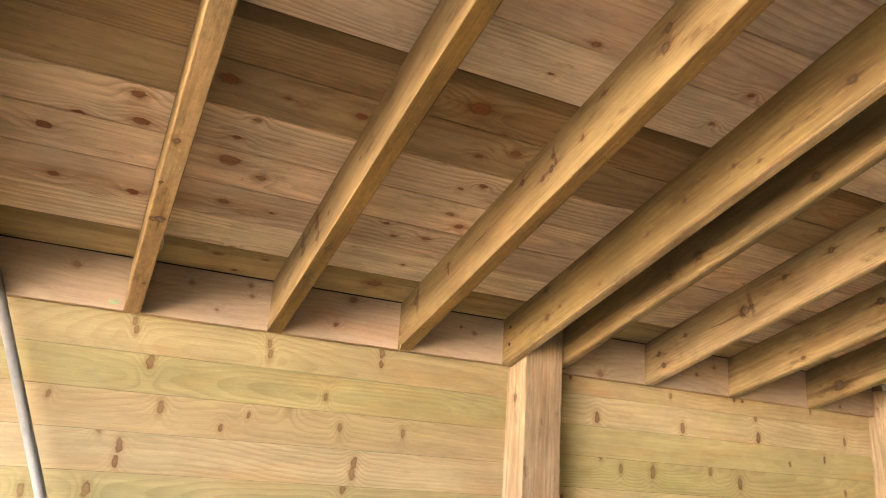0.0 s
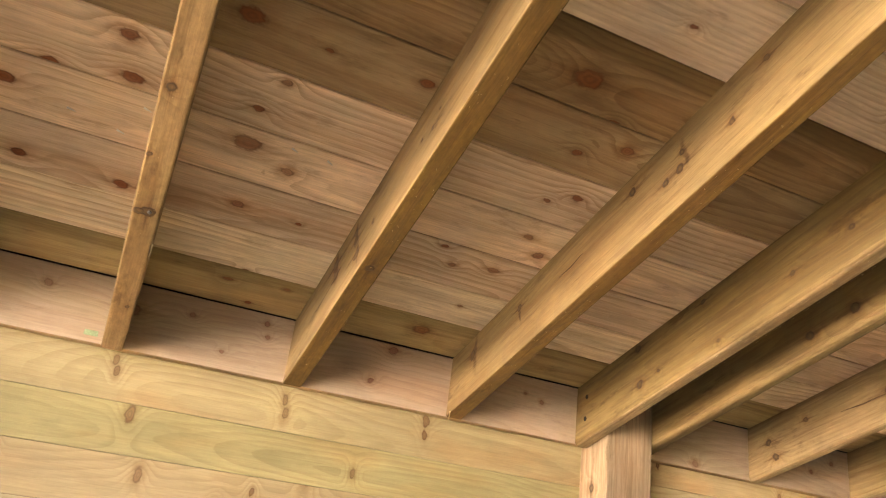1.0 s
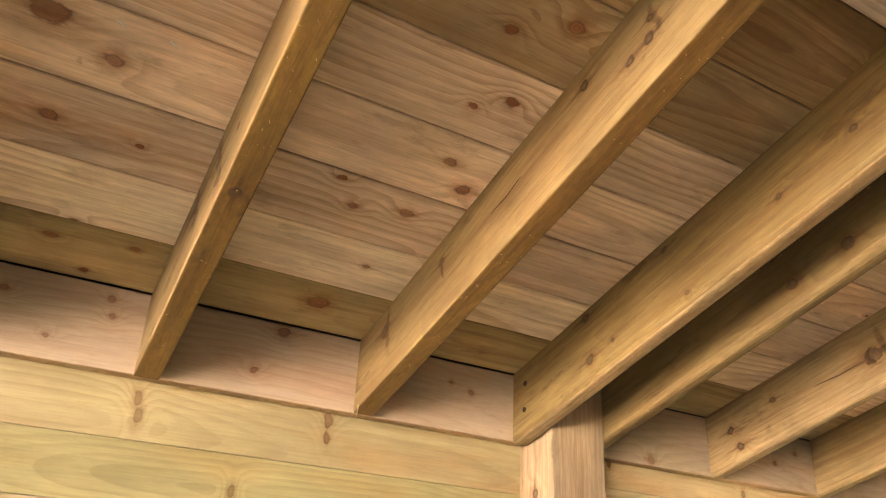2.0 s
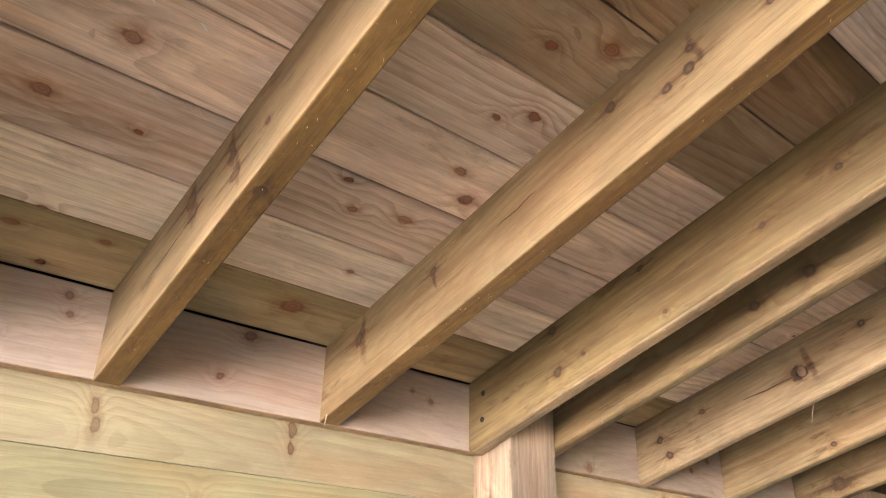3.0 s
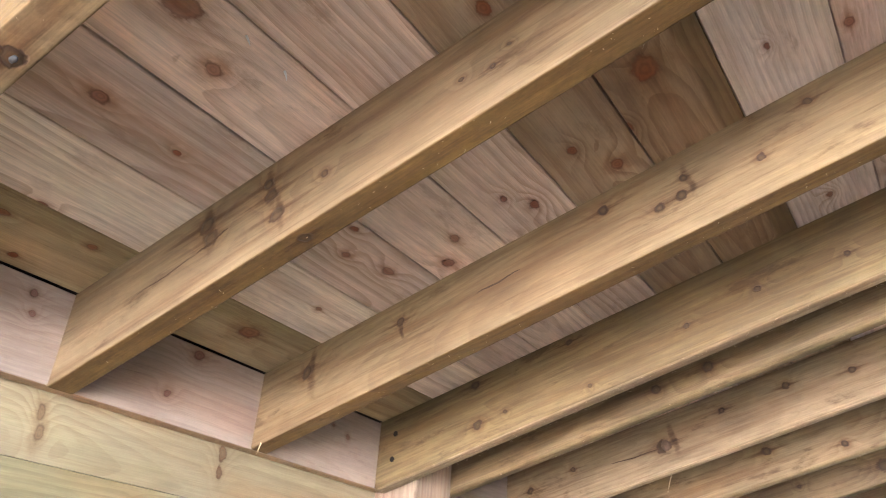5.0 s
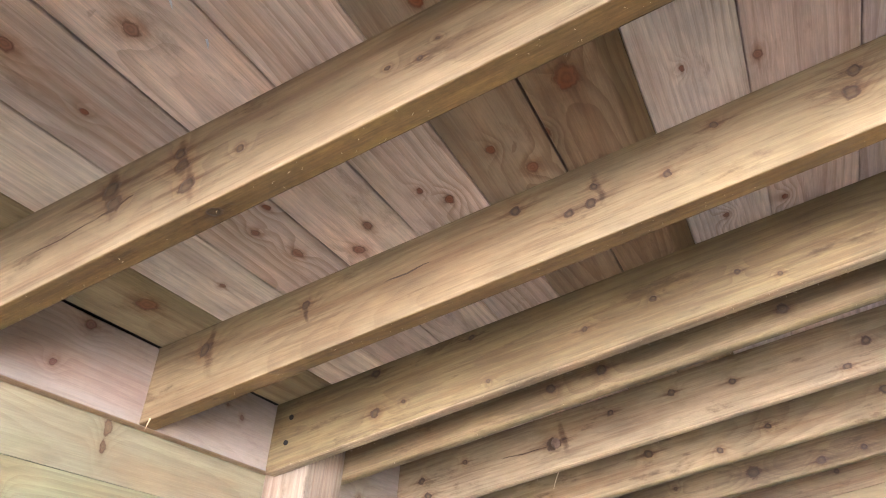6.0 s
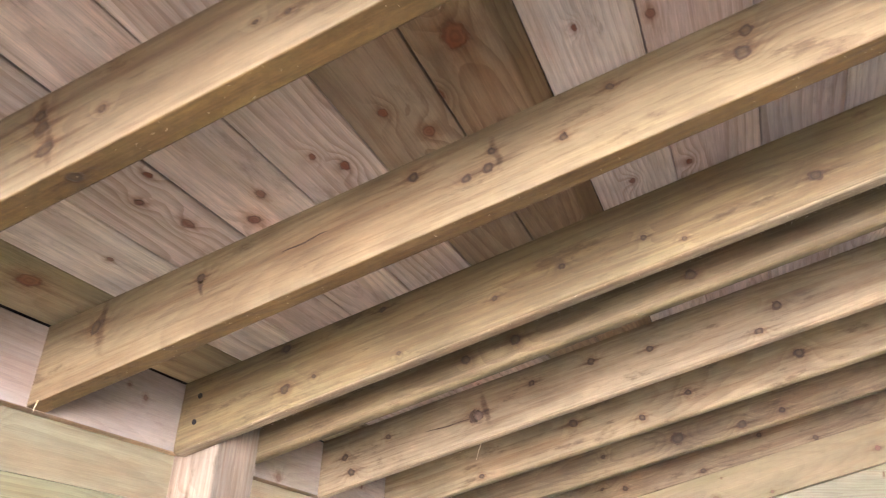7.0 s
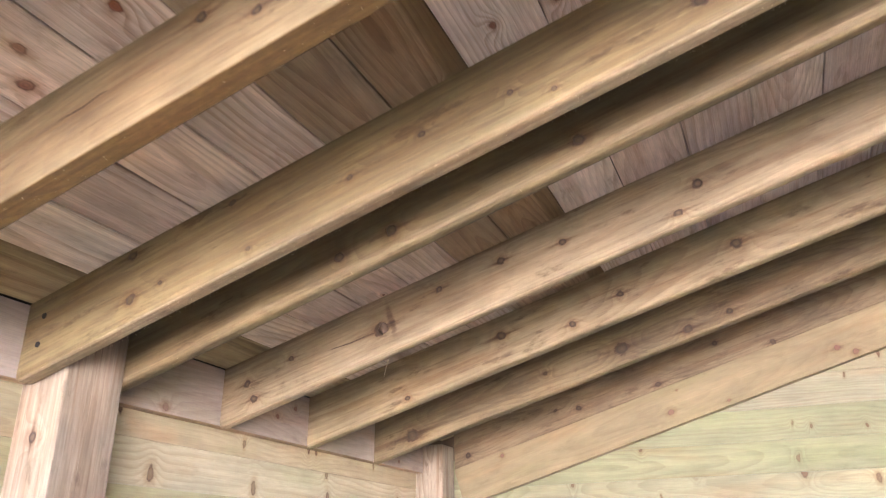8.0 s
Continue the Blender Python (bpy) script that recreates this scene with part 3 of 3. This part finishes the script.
def boarded_wall(name, m, length, z_of_top, seams, knots, label, seed=0, shade=1.0, hue=(0.91, 0.955, 0.92)):
    """Horizontal cladding on a solid core. m takes x along the wall, y out of the room, z up; the boards' seen faces lie in y = 0."""
    wall = empty(name)
    tagged(wall, label, "wall", kind="structure")
    top_max = max(z_of_top(0), z_of_top(length))
    for i, (z1, z0) in enumerate(zip(seams, seams[1:])):
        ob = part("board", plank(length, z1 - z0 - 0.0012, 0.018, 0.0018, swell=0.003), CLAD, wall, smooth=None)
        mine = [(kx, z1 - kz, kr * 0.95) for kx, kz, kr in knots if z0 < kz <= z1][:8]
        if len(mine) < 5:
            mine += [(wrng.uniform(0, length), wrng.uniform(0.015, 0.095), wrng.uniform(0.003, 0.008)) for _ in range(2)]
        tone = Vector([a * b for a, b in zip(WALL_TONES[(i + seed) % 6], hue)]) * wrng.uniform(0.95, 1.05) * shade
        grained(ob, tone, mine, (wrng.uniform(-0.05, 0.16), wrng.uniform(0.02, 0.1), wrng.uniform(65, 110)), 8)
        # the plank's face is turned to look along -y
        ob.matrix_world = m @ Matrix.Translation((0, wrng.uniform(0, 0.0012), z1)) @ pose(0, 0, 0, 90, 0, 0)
    core = bmesh.new()
    q = [core.verts.new(c) for c in ((0, 0.02, 0.0), (length, 0.02, 0.0), (length, 0.02, z_of_top(length)), (0, 0.02, z_of_top(0)),
                                     (0, 0.07, 0.0), (length, 0.07, 0.0), (length, 0.07, z_of_top(length)), (0, 0.07, z_of_top(0)))]
    for ids in ((0, 1, 2, 3), (7, 6, 5, 4), (0, 4, 5, 1), (1, 5, 6, 2), (2, 6, 7, 3), (3, 7, 4, 0)):
        core.faces.new([q[k] for k in ids])
    ob = part("sheathing", core, BATTEN, wall)
    ob.matrix_world = m
    return wall


def shift(knots, x0):
    return [(x - x0, z, r * 0.8) for x, z, r in knots]


# the tone factors offset in colour how strongly the yard lights each wall
boarded_wall("wall_north", Matrix.Translation((X_WEST, BACK, 0)), 1.55 - X_WEST, lambda x: 2.075, SEAMS, shift(WALL_KNOTS + WALL_KNOTS_LOW, X_WEST),
             "pale treated tongue-and-groove boards along the back", 0, 0.65)
boarded_wall("wall_north_2", Matrix.Translation((1.5505, BACK, 0)), X_EAST - 1.55, lambda x: 2.075, SEAMS_EAST, shift(WALL_KNOTS_EAST, 1.5505),
             "yellowish knotty tongue-and-groove boards behind the post", 2, 0.98)
EAST_SEAMS = [2.074 + 0.112 * 9 - 0.112 * i for i in range(27)]
east = Matrix.Translation((X_EAST, BACK, 0)) @ Matrix.Rotation(radians(-90) + 0.03, 4, "Z")
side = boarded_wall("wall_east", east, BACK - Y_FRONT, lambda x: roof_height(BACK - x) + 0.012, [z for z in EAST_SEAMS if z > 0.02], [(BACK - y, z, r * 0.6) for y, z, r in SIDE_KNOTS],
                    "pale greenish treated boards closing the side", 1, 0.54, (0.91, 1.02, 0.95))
for ob in list(side.children):
    # boards above the sloping roof line are sawn off along it
    if ob.name.startswith("board"):
        z1 = ob.matrix_world.translation.z
        reach = (z1 + 0.01 - roof_height(BACK)) / math.tan(radians(PITCH))
        if reach > 0:
            if reach > BACK - Y_FRONT - 0.1:
                bpy.data.objects.remove(ob)
                continue
            for vt in ob.data.vertices:
                vt.co.x = max(vt.co.x, reach)
# not seen: added to shut out front light, dark to keep bounce down
south = Matrix.Translation((X_EAST + 0.15, Y_FRONT, 0)) @ Matrix.Rotation(radians(180), 4, "Z")
boarded_wall("added_wall_south", south, X_EAST + 0.15 - X_WEST, lambda x: roof_height(Y_FRONT) + 0.012, [3.2 - 0.16 * i for i in range(21)], [],
             "unseen dark boards added to shut light out of the front", 3, 0.35)
post(X_WEST, X_WEST + 0.14, Y_FRONT + 0.001, Y_FRONT + 0.14, roof_height(Y_FRONT) - 0.15, TREATED, [])
# not seen: added so that sunlight bounces in low from the west
yard = link("wall_west", block(-10.3, -10.0, -22.0, 22.0, 0.0, 2.1, 0.02), BOUNCE)
tagged(yard, "unseen white wall added across the yard to bounce sunlight in", "wall", kind="structure")

# ---------------------------------------------------------------- roof boards
ROOF_SEAMS = [2.056, 1.914, 1.780, 1.641, 1.505, 1.371, 1.2345, 1.089, 0.942, 0.783, 0.634, 0.480] + [0.480 - 0.140 * i for i in range(1, 20)]
ROOF_KNOTS = {
    0: [(0.95, 0.085, 0.015), (0.49, 0.095, 0.007), (0.554, 0.023, 0.005), (0.619, 0.109, 0.005)],
    1: [(0.986, 0.073, 0.005), (0.52, -0.002, 0.006)],
    2: [(0.862, 0.124, 0.006), (0.903, 0.072, 0.0056), (0.987, 0.091, 0.008), (0.455, 0.071, 0.0085), (0.575, 0.061, 0.0045), (0.08, 0.042, 0.01), (0.251, 0.033, 0.01)],
    3: [(0.513, 0.056, 0.0085), (1.046, 0.037, 0.01), (0.432, 0.097, 0.017), (0.053, 0.075, 0.011), (1.0, 0.083, 0.007)],
    4: [(0.972, 0.055, 0.005), (1.022, 0.084, 0.0075), (0.457, 0.117, 0.006), (0.429, 0.045, 0.007), (0.221, 0.106, 0.01), (0.235, 0.023, 0.011), (0.116, 0.001, 0.01)],
    5: [(0.953, 0.051, 0.007), (0.376, 0.082, 0.014), (0.498, 0.071, 0.004), (0.656, 0.077, 0.008), (1.03, 0.091, 0.009)],
    6: [(0.879, 0.059, 0.017), (0.97, -0.004, 0.008)],
    7: [(0.963, 0.06, 0.004), (1.389, 0.068, 0.006)],
    8: [(1.4, 0.026, 0.006), (1.0, 0.016, 0.006)],
}
ROOF_TONES = [(0.44, 0.33, 0.17), (0.84, 0.68, 0.50), (0.67, 0.505, 0.375), (0.81, 0.61, 0.445), (0.74, 0.56, 0.41), (0.39, 0.27, 0.155), (0.34, 0.22, 0.115),
              (0.72, 0.58, 0.45), (0.66, 0.49, 0.37)]
# soaked bands: middle across the board, half width, strength
STAINS = {0: (0.118, 0.022, 0.45), 6: (0.128, 0.022, 0.7), 2: (0.05, 0.02, 0.3)}
PALE_TONES = [(0.76, 0.61, 0.49), (0.68, 0.53, 0.43), (0.79, 0.64, 0.51), (0.66, 0.50, 0.40)]
roof = empty("roof")
tagged(roof, "lean-to roof of sawn boards seen from below", "roof", kind="structure")
rrng = random.Random(5)
span = X_EAST + 0.2 - X_WEST
for i, (y1, y0) in enumerate(zip(ROOF_SEAMS, ROOF_SEAMS[1:])):
    gap = rrng.uniform(0.0014, 0.0030)
    ob = part("board", plank(span, y1 - y0 - gap, 0.02, 0.0015, (rrng.uniform(0, 0.0016), rrng.uniform(0, 0.0016)), 0.0012, i * 3.7), DECK, roof)
    knots = [(x - X_WEST, v, r) for x, v, r in ROOF_KNOTS.get(i, [])]
    for _ in range(min(8 - len(knots), 2)):
        knots.append((rrng.choice((rrng.uniform(0, 1.5), rrng.uniform(3.1, 5.0), rrng.uniform(3.5, 5.2))), rrng.uniform(0.01, 0.125), rrng.uniform(0.002, 0.006)))
    tone = Vector(ROOF_TONES[i]) * 1.26 if i < len(ROOF_TONES) else 1.05 * Vector(rrng.choice(PALE_TONES)) * rrng.uniform(0.9, 1.1)
    tone = (tone[0] * 0.97, tone[1] * 1.0, tone[2] * 1.05)
    grained(ob, tone, knots, (rrng.uniform(-0.04, 0.18), rrng.uniform(0.015, 0.08), rrng.uniform(50, 100)), 8)
    ob["stain"] = list(STAINS.get(i, (9.0, 0.01, 0.0)))
    ob.matrix_world = ROOF @ Matrix.Translation((X_WEST, y1, 2.300))
cover = part("felt", block(X_WEST - 0.05, X_EAST + 0.25, ROOF_SEAMS[-1], 2.25, 2.324, 2.335), FELT, roof, "dark roofing felt")
cover.matrix_world = ROOF

# ---------------------------------------------------------------- small marks
for x, y, turn in ((0.504, 1.523, 20), (0.569, 1.526, 25), (0.147, 1.591, 10), (0.226, 1.608, 15), (0.26, 1.538, 15)):
    bm = bmesh.new()
    sliver(bm, (0, 0, 0), (1, 0, -0.1), 0.015, 0.0020)
    ob = part("fleck", bm, FLECK, roof, "white fleck stuck to a board")
    ob.matrix_world = ROOF @ pose(x, y, 2.2995, 0, 0, turn)
bm = block(0.250, 0.277, 2.0985, 2.1003, 1.919, 1.930, 0.0006, "x")
tagged(link("paint_mark", bm, PAINT), "small pale green paint mark on the ledger", "paint mark")
